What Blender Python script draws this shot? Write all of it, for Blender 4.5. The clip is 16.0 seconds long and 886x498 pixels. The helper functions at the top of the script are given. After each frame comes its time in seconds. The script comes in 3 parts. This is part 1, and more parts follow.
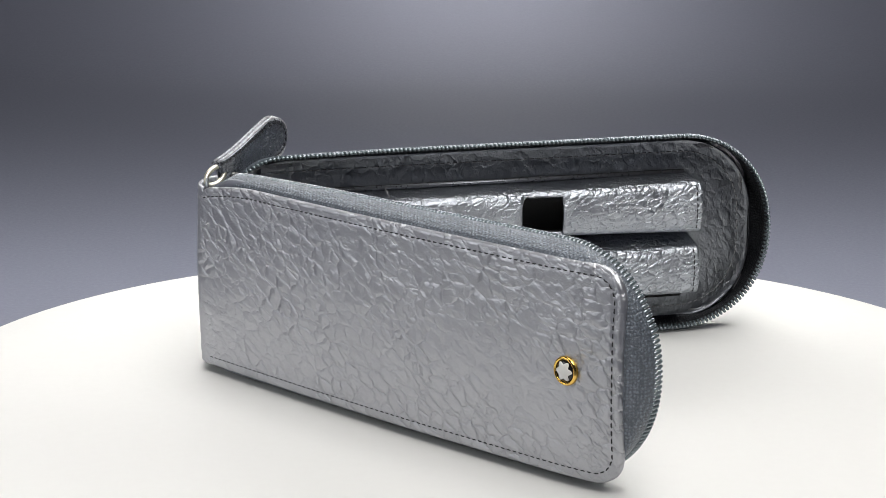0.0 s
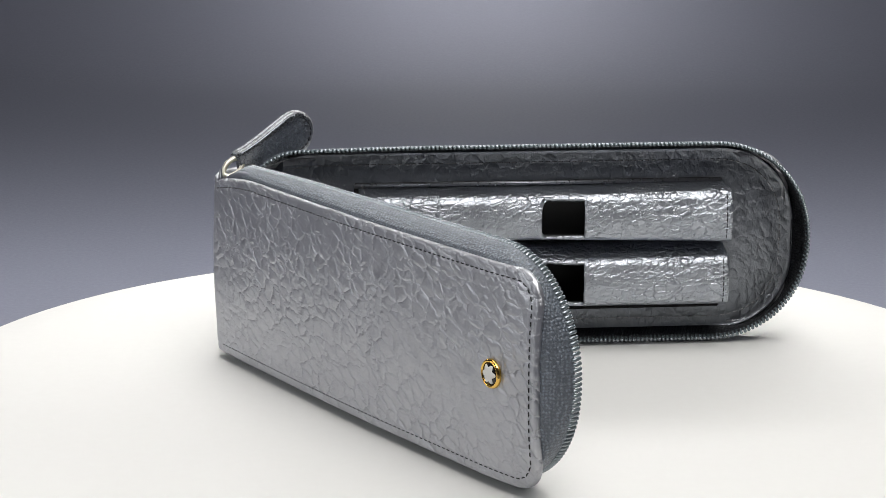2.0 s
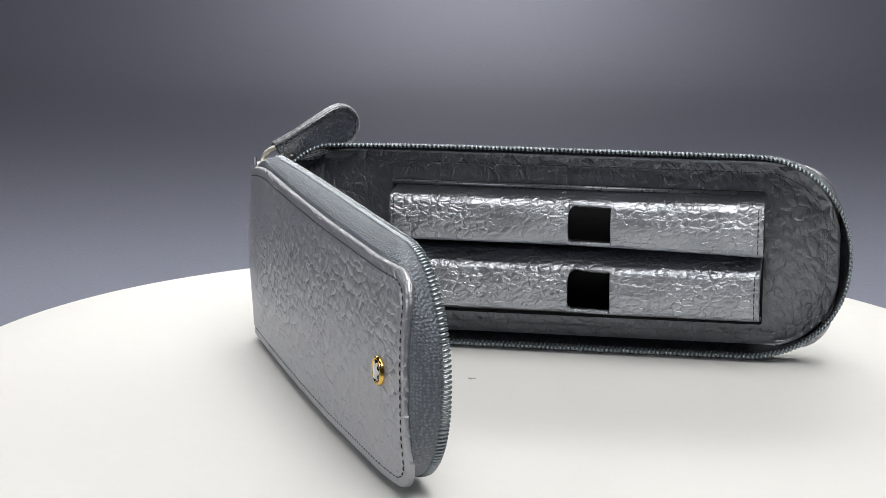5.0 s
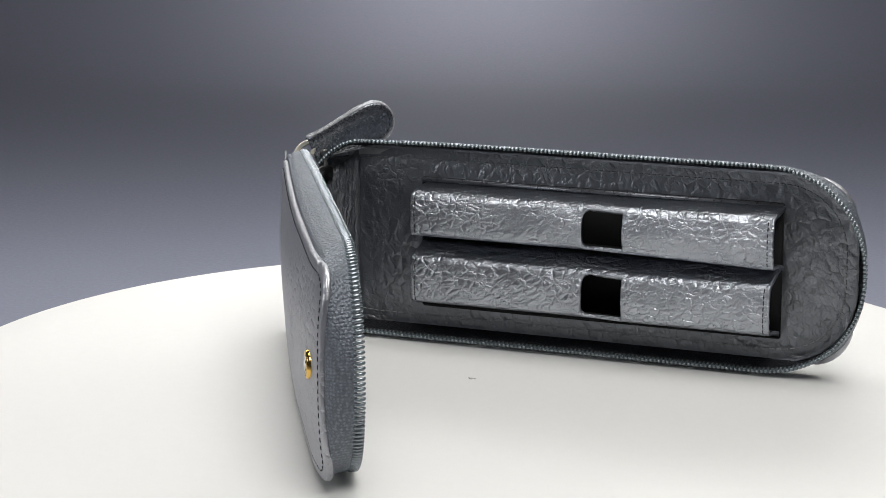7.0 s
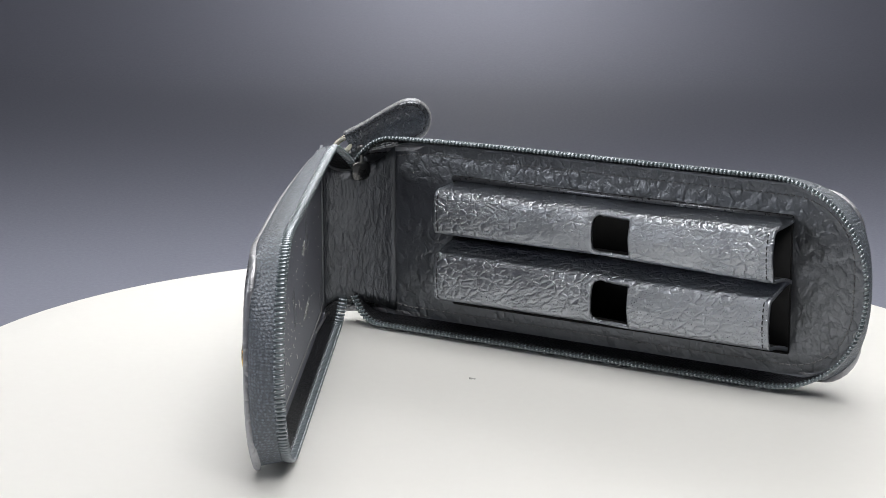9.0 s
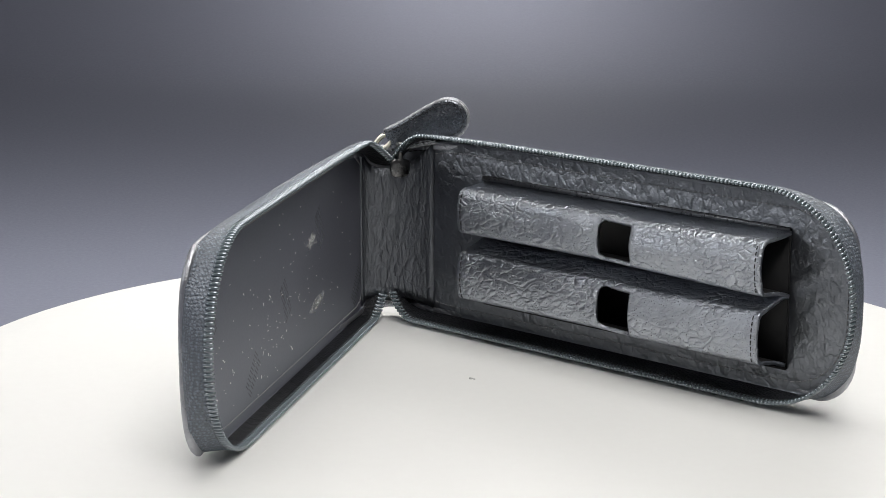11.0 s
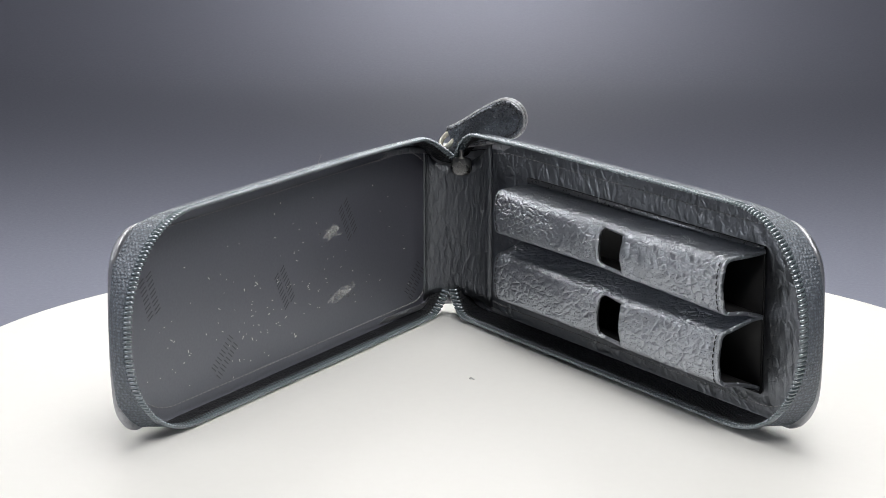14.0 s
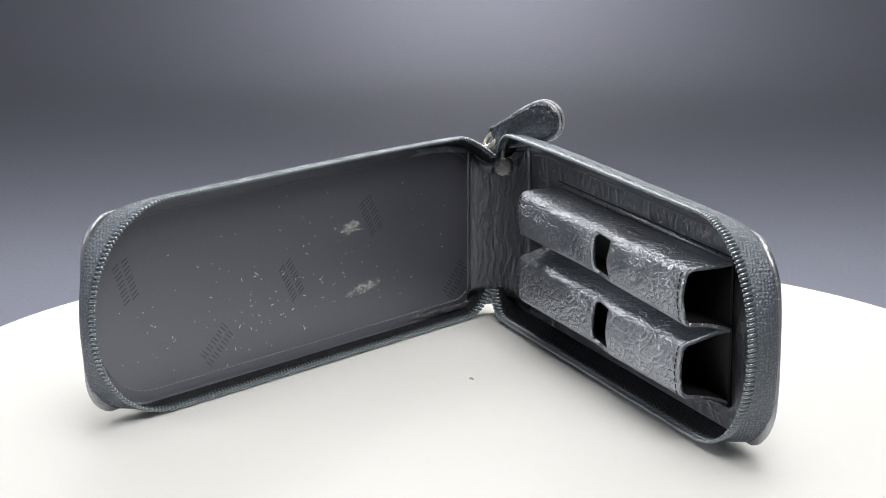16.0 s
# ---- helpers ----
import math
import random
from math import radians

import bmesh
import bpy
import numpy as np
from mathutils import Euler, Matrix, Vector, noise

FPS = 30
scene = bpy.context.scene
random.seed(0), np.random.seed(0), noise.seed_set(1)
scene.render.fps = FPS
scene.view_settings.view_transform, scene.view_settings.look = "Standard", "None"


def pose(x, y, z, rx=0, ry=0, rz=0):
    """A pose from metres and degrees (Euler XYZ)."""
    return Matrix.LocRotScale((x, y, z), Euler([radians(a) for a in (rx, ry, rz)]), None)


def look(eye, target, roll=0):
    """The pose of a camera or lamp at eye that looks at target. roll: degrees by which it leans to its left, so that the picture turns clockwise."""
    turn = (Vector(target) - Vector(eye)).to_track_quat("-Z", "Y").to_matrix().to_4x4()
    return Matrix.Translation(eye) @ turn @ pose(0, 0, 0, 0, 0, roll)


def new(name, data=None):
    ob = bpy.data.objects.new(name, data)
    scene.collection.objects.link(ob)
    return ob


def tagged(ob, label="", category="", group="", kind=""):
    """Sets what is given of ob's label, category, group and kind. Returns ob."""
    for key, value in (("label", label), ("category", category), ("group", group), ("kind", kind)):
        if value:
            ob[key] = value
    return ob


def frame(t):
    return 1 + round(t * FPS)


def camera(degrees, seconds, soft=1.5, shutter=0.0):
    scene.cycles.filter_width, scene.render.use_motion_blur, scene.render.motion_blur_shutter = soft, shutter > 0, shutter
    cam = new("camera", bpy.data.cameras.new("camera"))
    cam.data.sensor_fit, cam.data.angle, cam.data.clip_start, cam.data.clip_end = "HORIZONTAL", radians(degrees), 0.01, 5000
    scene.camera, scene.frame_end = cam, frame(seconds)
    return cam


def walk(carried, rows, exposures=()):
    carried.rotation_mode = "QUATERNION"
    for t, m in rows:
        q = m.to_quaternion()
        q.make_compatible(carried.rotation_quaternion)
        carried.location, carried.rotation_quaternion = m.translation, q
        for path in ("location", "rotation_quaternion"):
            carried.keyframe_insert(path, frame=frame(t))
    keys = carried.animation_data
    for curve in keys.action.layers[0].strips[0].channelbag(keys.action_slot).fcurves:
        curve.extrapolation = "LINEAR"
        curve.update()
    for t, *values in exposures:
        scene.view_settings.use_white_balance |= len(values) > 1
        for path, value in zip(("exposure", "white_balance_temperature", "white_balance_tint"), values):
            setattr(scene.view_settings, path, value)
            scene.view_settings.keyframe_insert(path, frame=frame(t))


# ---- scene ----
# A zipped leather pen case stands open on a white turntable that turns slowly before a still camera.
cam = camera(22.2, 16.0, soft=0.5)
EYE = pose(0.0, -0.620, 0.1783, 90 - 12.755, 0, 0.664)
walk(cam, [(0.0, EYE), (16.0, EYE)], [(0.0, 0.15), (4.0, 0.06), (8.0, 0.06), (12.5, 0.17), (16.0, 0.24)])

# ---- light ----
world = bpy.data.worlds.new("studio_air")
scene.world = world
world.use_nodes = True
world.node_tree.nodes["Background"].inputs[0].default_value = (0.80, 0.86, 1.0, 1)
world.node_tree.nodes["Background"].inputs[1].default_value = 0.035
scene.view_settings.exposure = 0.0


def area(name, eye, target, sx, sy, watts, colour):
    lamp = bpy.data.lights.new(name, "AREA")
    lamp.shape, lamp.size, lamp.size_y, lamp.energy, lamp.color = "RECTANGLE", sx, sy, watts, colour
    ob = new(name, lamp)
    ob.matrix_world = look(eye, target)
    return ob


area("softbox_over", (0.06, 0.0, 0.75), (0.04, -0.03, 0), 0.60, 0.45, 3.5, (1.0, 0.985, 0.96))
area("softbox_front", (0.15, -0.62, 0.92), (0, 0, 0.0), 0.6, 0.40, 5.5, (1.0, 0.98, 0.96))
# Added fill from the left to brighten the leather; no known lamp stands there.
area("side_fill", (-0.80, -0.20, 0.34), (0, 0, 0.03), 0.5, 0.30, 1.5, (0.97, 0.98, 1.0))
area("backdrop_lamp", (0.01, 1.06, 0.19), (0.01, 1.16, 0.0), 0.16, 0.05, 0.75, (1.0, 0.97, 0.93))
area("softbox_rear", (0.0, 0.30, 0.25), (0.0, 0.301, -0.06), 0.74, 0.10, 1.95, (1.0, 0.985, 0.96))


# ---- materials ----
def material(name, colour, rough=0.5, metal=0.0, spec=0.5, ior=1.5):
    m = bpy.data.materials.new(name)
    m.use_nodes = True
    b = m.node_tree.nodes["Principled BSDF"]
    b.inputs["Base Color"].default_value = (*colour, 1)
    b.inputs["Roughness"].default_value = rough
    b.inputs["Metallic"].default_value = metal
    b.inputs["Specular IOR Level"].default_value = spec
    b.inputs["IOR"].default_value = ior
    if ior > 1.6:
        b.inputs["Specular Tint"].default_value = (0.86, 0.91, 1.0, 1)
    return m, m.node_tree.nodes, m.node_tree.links, b


def tex(nodes, kind, **values):
    n = nodes.new(kind)
    for k, v in values.items():
        n.inputs[k].default_value = v
    return n


def ramp(nodes, links, source, stops):
    r = nodes.new("ShaderNodeValToRGB")
    for e, (p, c) in zip(r.color_ramp.elements, (stops[0], stops[-1])):
        e.position, e.color = p, (c, c, c, 1) if isinstance(c, (int, float)) else (*c, 1)
    for p, c in stops[1:-1]:
        e = r.color_ramp.elements.new(p)
        e.color = (c, c, c, 1) if isinstance(c, (int, float)) else (*c, 1)
    links.new(source, r.inputs[0])
    return r.outputs[0]


def maths(nodes, links, op, a, b):
    n = nodes.new("ShaderNodeMath")
    n.operation = op
    for k, v in enumerate((a, b)):
        if isinstance(v, (int, float)):
            n.inputs[k].default_value = v
        else:
            links.new(v, n.inputs[k])
    return n.outputs[0]


def leather(name, cells, depth, base=0.016, rough=0.34, stretch=(1, 1, 1), ior=2.4, crease=1.0, domes=0.5, turn=0.0, lean=0.0, folds=1.0, cool=1.0):
    """Black grained hide: rounded pebbles, wandering creases, fine pores, patches of more and less grain."""
    m, nodes, links, b = material(name, (base * (1 - 0.04 * cool), base, base * (1 + 0.35 * cool)), rough, 0, 0.75, ior)
    b.inputs["Specular Tint"].default_value = (1 - 0.13 * cool, 0.985 - 0.07 * cool, 1.0, 1)
    co = nodes.new("ShaderNodeTexCoord")
    mp = nodes.new("ShaderNodeMapping")
    mp.inputs["Scale"].default_value = stretch
    flat = nodes.new("ShaderNodeMapping")
    flat.inputs["Rotation"].default_value = (0, 0, radians(turn))
    links.new(co.outputs["Object"], flat.inputs[0])
    slant = nodes.new("ShaderNodeMapping")
    slant.inputs["Rotation"].default_value = (0, radians(lean), 0)
    links.new(flat.outputs[0], slant.inputs[0])
    links.new(slant.outputs[0], mp.inputs[0])
    where = mp.outputs[0]
    for scale, size in ((0.4, 0.9), (2.8, 0.50)):
        warp = tex(nodes, "ShaderNodeTexNoise", Scale=cells * scale, Detail=2.0)
        links.new(mp.outputs[0], warp.inputs["Vector"])
        add = nodes.new("ShaderNodeVectorMath")
        add.operation = "MULTIPLY_ADD"
        links.new(warp.outputs["Color"], add.inputs[0])
        add.inputs[1].default_value = (size / cells,) * 3
        links.new(where, add.inputs[2])
        where = add.outputs[0]

    def voronoi(feature, scale):
        v = nodes.new("ShaderNodeTexVoronoi")
        v.feature = feature
        v.inputs["Scale"].default_value = scale
        links.new(where, v.inputs["Vector"])
        return v.outputs["Distance"]

    lines = ramp(nodes, links, voronoi("DISTANCE_TO_EDGE", cells), [(0.0, 0.0), (0.06, 0.36), (0.18, 0.80), (0.36, 1.0)])
    pebble = ramp(nodes, links, voronoi("SMOOTH_F1", cells * 1.3), [(0.05, 1.0), (0.30, 0.80), (0.75, 0.0)])
    patch = tex(nodes, "ShaderNodeTexNoise", Scale=cells * 0.20, Detail=2.0)
    links.new(mp.outputs[0], patch.inputs["Vector"])
    amount = ramp(nodes, links, patch.outputs["Fac"], [(0.36, 0.25), (0.60, 1.0)])
    wrinkle = tex(nodes, "ShaderNodeTexNoise", Scale=cells * 1.1, Detail=5.0, Roughness=0.58, Distortion=0.7)
    links.new(where, wrinkle.inputs["Vector"])
    pore = tex(nodes, "ShaderNodeTexNoise", Scale=cells * 6, Detail=4.0, Roughness=0.6)
    links.new(mp.outputs[0], pore.inputs["Vector"])
    h = maths(nodes, links, "MULTIPLY", maths(nodes, links, "MULTIPLY", lines, amount), 1.0 * crease)
    h = maths(nodes, links, "ADD", h, maths(nodes, links, "MULTIPLY", wrinkle.outputs["Fac"], folds))
    h = maths(nodes, links, "ADD", h, maths(nodes, links, "MULTIPLY", pebble, domes))
    h = maths(nodes, links, "ADD", h, maths(nodes, links, "MULTIPLY", pore.outputs["Fac"], 0.08))
    bump = nodes.new("ShaderNodeBump")
    bump.inputs["Strength"].default_value = 1.0
    bump.inputs["Distance"].default_value = depth
    links.new(h, bump.inputs["Height"])
    links.new(bump.outputs[0], b.inputs["Normal"])
    rr = ramp(nodes, links, pore.outputs["Fac"], [(0.3, rough - 0.06), (0.7, rough + 0.10)])
    links.new(rr, b.inputs["Roughness"])
    return m


def woven(name, colour, scale, ior=1.9):
    """Knitted tape: rows of small loops broken by fuzz."""
    m, nodes, links, b = material(name, colour, 0.5, 0, 0.6, ior)
    co = nodes.new("ShaderNodeTexCoord")
    w = nodes.new("ShaderNodeTexVoronoi")
    w.inputs["Scale"].default_value, w.inputs["Randomness"].default_value = scale, 0.45
    links.new(co.outputs["Object"], w.inputs["Vector"])
    fuzz = tex(nodes, "ShaderNodeTexNoise", Scale=1900.0, Detail=2.0)
    links.new(co.outputs["Object"], fuzz.inputs["Vector"])
    h = maths(nodes, links, "ADD", maths(nodes, links, "MULTIPLY", w.outputs["Distance"], -0.9), fuzz.outputs["Fac"])
    bump = nodes.new("ShaderNodeBump")
    bump.inputs["Strength"].default_value, bump.inputs["Distance"].default_value = 1.0, 0.00040
    links.new(h, bump.inputs["Height"])
    links.new(bump.outputs[0], b.inputs["Normal"])
    tone = ramp(nodes, links, h, [(-0.25, tuple(c * 0.5 for c in colour)), (0.45, tuple(c * 1.35 for c in colour))])
    links.new(tone, b.inputs["Base Color"])
    return m


def plain(name, colour, rough, metal=0.0, spec=0.5, grain=0.0, scale=200.0, ior=1.5):
    m, nodes, links, b = material(name, colour, rough, metal, spec, ior)
    co = nodes.new("ShaderNodeTexCoord")
    n = tex(nodes, "ShaderNodeTexNoise", Scale=scale, Detail=5.0, Roughness=0.6)
    links.new(co.outputs["Object"], n.inputs["Vector"])
    links.new(ramp(nodes, links, n.outputs["Fac"], [(0.3, max(0.02, rough - 0.06)), (0.7, min(1, rough + 0.06))]), b.inputs["Roughness"])
    if grain:
        bump = nodes.new("ShaderNodeBump")
        bump.inputs["Strength"].default_value, bump.inputs["Distance"].default_value = 0.6, grain
        links.new(n.outputs["Fac"], bump.inputs["Height"])
        links.new(bump.outputs[0], b.inputs["Normal"])
    return m


HIDE = leather("black_grained_hide", 235, 0.00040, 0.100, 0.40, (0.80, 1.0, 1.18), 3.4, 0.85, 0.55, 44.0, -30.0, 0.45, 0.45)
HIDE_SLEEVE = leather("black_glazed_hide", 430, 0.00048, 0.008, 0.31, (0.75, 0.8, 1.1), 4.0, 0.65, 0.45, -16.5, 20.0, 0.85)
HIDE_BACK = leather("black_lining_hide", 310, 0.00040, 0.009, 0.38, (1.0, 1, 0.8), 2.5, 0.4, 0.7, -16.5, 10.0, 0.7)
HIDE_SPINE = leather("black_spine_hide", 500, 0.00044, 0.008, 0.36, (1, 1, 0.4), 2.3, 0.4, 0.5)
HIDE_TAB = leather("black_polished_hide", 330, 0.00014, 0.008, 0.26, (1, 1, 1), 2.2, 0.8, 0.4)
EDGE = plain("burnished_edge", (0.060, 0.060, 0.066), 0.30, 0, 0.7, 0.00005, 900, 2.2)
# Edge of the tab's plies: the grazing reflection is painted as pale colour.
EDGE_GLINT = plain("burnished_edge_glint", (0.30, 0.30, 0.31), 0.28, 0, 0.7, 0.00004, 900, 2.0)
LINING = plain("smooth_black_lining", (0.036, 0.033, 0.048), 0.56, 0, 0.75, 0.00003, 1500, 2.4)
TAPE = woven("charcoal_tape", (0.145, 0.168, 0.198), 1150)
# Darkened copy of the tape for its inner side: shade put into colour.
TAPE_SHADED = woven("shaded_charcoal_tape", (0.010, 0.011, 0.014), 1150, 1.3)
SEAM = plain("grey_lining_thread", (0.28, 0.28, 0.29), 0.6)
FADED = plain("grey_speck", (0.40, 0.40, 0.39), 0.8)
MARK = plain("debossed_lining", (0.016, 0.015, 0.019), 0.55, 0, 0.75, 0, 200, 1.9)
COIL = plain("dark_nylon_coil", (0.110, 0.138, 0.145), 0.22, 0, 0.8, 0, 200, 2.3)
THREAD = plain("black_thread", (0.018, 0.018, 0.020), 0.7)
GOLD = plain("polished_gold", (0.83, 0.53, 0.13), 0.16, 1.0)
WHITE_DOME = plain("white_enamel", (0.80, 0.79, 0.76), 0.15)
BLACK_DOME = plain("black_enamel", (0.012, 0.012, 0.014), 0.08)
NICKEL = plain("pale_gilt_wire", (0.86, 0.82, 0.70), 0.34, 1.0)
GUNMETAL = plain("dark_nickel", (0.22, 0.22, 0.23), 0.28, 1.0)
SLIDER = plain("worn_nickel", (0.17, 0.17, 0.17), 0.3, 1.0)
DUST = plain("pale_dust", (0.75, 0.75, 0.74), 0.8)
SMEAR, _n, _l, _b = material("dried_smear", (0.60, 0.61, 0.61), 0.85)
_t = tex(_n, "ShaderNodeTexNoise", Scale=420.0, Detail=6.0, Roughness=0.7)
_c = _n.new("ShaderNodeTexCoord")
_l.new(_c.outputs["Object"], _t.inputs["Vector"])
_l.new(ramp(_n, _l, _t.outputs["Fac"], [(0.36, 0.0), (0.64, 0.6)]), _b.inputs["Alpha"])
# Black suede inside the sleeves; on their base, opening shade put into colour.
SUEDE_SHADE = plain("suede_and_shade_black", (0.008, 0.008, 0.009), 0.65)
TABLE_WHITE = plain("white_laminate", (0.715, 0.712, 0.692), 0.45, 0, 0.4, 0.00002, 300)
PAPER = plain("charcoal_paper", (0.148, 0.155, 0.198), 0.62, 0, 0.4, 0.0002, 500)


# ---- mesh helpers ----
def part(name, bm, mat, parent=None, label="", smooth=True):
    me = bpy.data.meshes.new(name)
    bmesh.ops.recalc_face_normals(bm, faces=bm.faces)
    for f in bm.faces:
        f.smooth = smooth
    bm.to_mesh(me)
    bm.free()
    me.materials.append(mat)
    ob = new(name, me)
    if parent:
        ob.parent = parent
    return tagged(ob, label) if label else ob


def grid(bm, rows, closed=False, keep=None):
    """Faces between rows of points; closed joins each row's end to its start."""
    vs = [[bm.verts.new(p) for p in row] for row in rows]
    n = len(vs[0])
    for a in range(len(vs) - 1):
        for b in range(n if closed else n - 1):
            if keep is None or keep(a, b):
                c = (b + 1) % n
                bm.faces.new((vs[a][b], vs[a][c], vs[a + 1][c], vs[a + 1][b]))
    return vs


def box(bm, lo, hi):
    x0, y0, z0 = lo
    x1, y1, z1 = hi
    v = [bm.verts.new(p) for p in ((x0, y0, z0), (x1, y0, z0), (x1, y1, z0), (x0, y1, z0), (x0, y0, z1), (x1, y0, z1), (x1, y1, z1), (x0, y1, z1))]
    for f in ((0, 3, 2, 1), (4, 5, 6, 7), (0, 1, 5, 4), (1, 2, 6, 5), (2, 3, 7, 6), (3, 0, 4, 7)):
        bm.faces.new([v[k] for k in f])


def tube(bm, pts, radius, sides=8, closed=False):
    pts = [Vector(p) for p in pts]
    rows, n = [], len(pts)
    up = Vector((0.13, 0.27, 0.95)).normalized()
    for k, p in enumerate(pts):
        a = pts[(k - 1) % n] if closed or k else p
        b = pts[(k + 1) % n] if closed or k < n - 1 else p
        d = (b - a).normalized()
        s = d.cross(up).normalized()
        w = s.cross(d)
        r = radius[k] if isinstance(radius, (list, tuple)) else radius
        rows.append([p + (s * math.cos(t) + w * math.sin(t)) * r for t in [2 * math.pi * j / sides for j in range(sides)]])
    vs = grid(bm, rows, True)
    if closed:
        for j in range(sides):
            k = (j + 1) % sides
            bm.faces.new((vs[-1][j], vs[-1][k], vs[0][k], vs[0][j]))
    else:
        bm.faces.new(vs[0][::-1])
        bm.faces.new(vs[-1])


MM = 0.001


def outline(u0, u1, z0, z1, r, n_top=60, n_arc=20, n_side=14, power=2.0):
    """Open outline of a shell half from the hinge along the top, round the free end and back along the foot: (u, z, outward u, outward z)."""
    pts = []
    r = min(r, (z1 - z0) / 2 - 0.05)
    for k in range(n_top):
        pts.append((u0 + (u1 - r - u0) * k / n_top, z1, 0, 1))
    def corner(cu, cz, a0):
        for k in range(n_arc):
            a = math.radians(a0 - 90 * k / n_arc)
            c, s = math.cos(a), math.sin(a)
            e = (abs(c) ** power + abs(s) ** power) ** (-1 / power)
            pts.append((cu + r * c * e, cz + r * s * e, c, s))
    corner(u1 - r, z1 - r, 90)
    for k in range(n_side):
        pts.append((u1, z1 - r + (z0 + r - z1 + r) * k / n_side, 1, 0))
    corner(u1 - r, z0 + r, 0)
    for k in range(n_top + 1):
        pts.append((u1 - r + (u0 - u1 + r) * k / n_top, z0, 0, -1))
    return pts


def along(pts, step):
    """Points at even steps along a polyline, with the direction."""
    out, left = [], 0.0
    for a, b in zip(pts, pts[1:]):
        a, b = Vector(a), Vector(b)
        d = (b - a).length
        while left < d:
            out.append((a.lerp(b, left / d), (b - a).normalized()))
            left += step
        left -= d
    return out


def stitches(pts, step, length, radius, normal):
    """Short threads laid in line, each sunk at both ends."""
    bm = bmesh.new()
    for p, d in along(pts, step):
        n = Vector(normal)
        a, b = p - d * length / 2, p + d * length / 2
        tube(bm, [a - n * radius * 0.9, a.lerp(b, 0.25) + n * radius * 0.4, a.lerp(b, 0.75) + n * radius * 0.4, b - n * radius * 0.9], radius, 5)
    return bm


# ---- turntable and surroundings ----
def build_turntable():
    disc = bmesh.new()
    prof = [(0.0, 0.0), (0.05, 0.0), (0.10, 0.0), (0.14, 0.0), (0.1565, 0.0), (0.1576, -0.0004), (0.1582, -0.0015), (0.1582, -0.0155), (0.1572, -0.017), (0.10, -0.017), (0.0, -0.017)]
    rows = [[(r * math.cos(a), r * math.sin(a), z) for a in [2 * math.pi * k / 180 for k in range(180)]] for r, z in prof[1:-1]]
    vs = grid(disc, rows, True)
    disc.faces.new(vs[0])
    disc.faces.new(vs[-1][::-1])
    table = new("turntable")
    tagged(table, "round white laminate turntable top, clean and matt", "turntable")
    part("disc", disc, TABLE_WHITE, table)
    foot = bmesh.new()
    rows = [[(r * math.cos(a), r * math.sin(a), z) for a in [2 * math.pi * k / 64 for k in range(64)]] for r, z in ((0.085, -0.017), (0.085, -0.045), (0.09, -0.05), (0.09, -0.06))]
    vs = grid(foot, rows, True)
    foot.faces.new(vs[0])
    foot.faces.new(vs[-1])
    part("base", foot, GUNMETAL, table, "dark round motor base")
    fleck = bmesh.new()
    for dx, dy, s in ((0, 0, 0.0008), (0.0009, 0.0005, 0.0004), (-0.0008, 0.0002, 0.0003)):
        vs = [fleck.verts.new((dx + s * math.cos(a) * (1.3 if k % 2 else 0.9), dy + 0.7 * s * math.sin(a), z)) for z in (0.0, 0.0002) for k, a in enumerate([2 * math.pi * j / 7 for j in range(7)])]
        fleck.faces.new(vs[7:])
        for k in range(7):
            fleck.faces.new((vs[k], vs[(k + 1) % 7], vs[7 + (k + 1) % 7], vs[7 + k]))
    part("centre_mark", fleck, FADED, table, "tiny grey mark at the middle")
    return table


def build_backdrop():
    bm = bmesh.new()
    prof = [(-1.6, -0.06), (0.5, -0.06), (0.95, -0.06)]
    for k in range(1, 13):
        a = math.radians(90 * k / 12)
        prof.append((0.95 + 0.35 * math.sin(a), -0.06 + 0.35 * (1 - math.cos(a))))
    prof.append((1.30, 1.6))
    rows = [[(x, y, z) for x in np.linspace(-1.6, 1.6, 12)] for y, z in prof]
    grid(bm, rows)
    ob = part("backdrop", bm, PAPER)
    sol = ob.modifiers.new("thickness", "SOLIDIFY")
    sol.thickness, sol.offset = 0.002, -1
    tagged(ob, "charcoal grey paper sweep curving up behind the turntable", "backdrop", kind="structure")


turntable = build_turntable()
build_backdrop()

# ---- pen case ----
HINGE = (-0.0730, 0.0123)
FRONT_TURN, BACK_TURN = -44.0, 16.5
case = new("pen_case")
tagged(case, "open black grained leather pen case standing on its long edge", "pen case")


def shell_frame(turn, side):
    """From a half's own millimetres (along, inward, up) to the case's metres."""
    a = radians(turn)
    d, n = Vector((math.cos(a), math.sin(a), 0)), Vector((-math.sin(a), math.cos(a), 0)) * side
    return lambda u, y, z: Vector((0, 0, z * MM)) + d * (u * MM) + n * (y * MM)


front = shell_frame(FRONT_TURN, 1)
back = shell_frame(BACK_TURN, -1)


def placed(fr, bm):
    for v in bm.verts:
        v.co = fr(*v.co)
    return bm


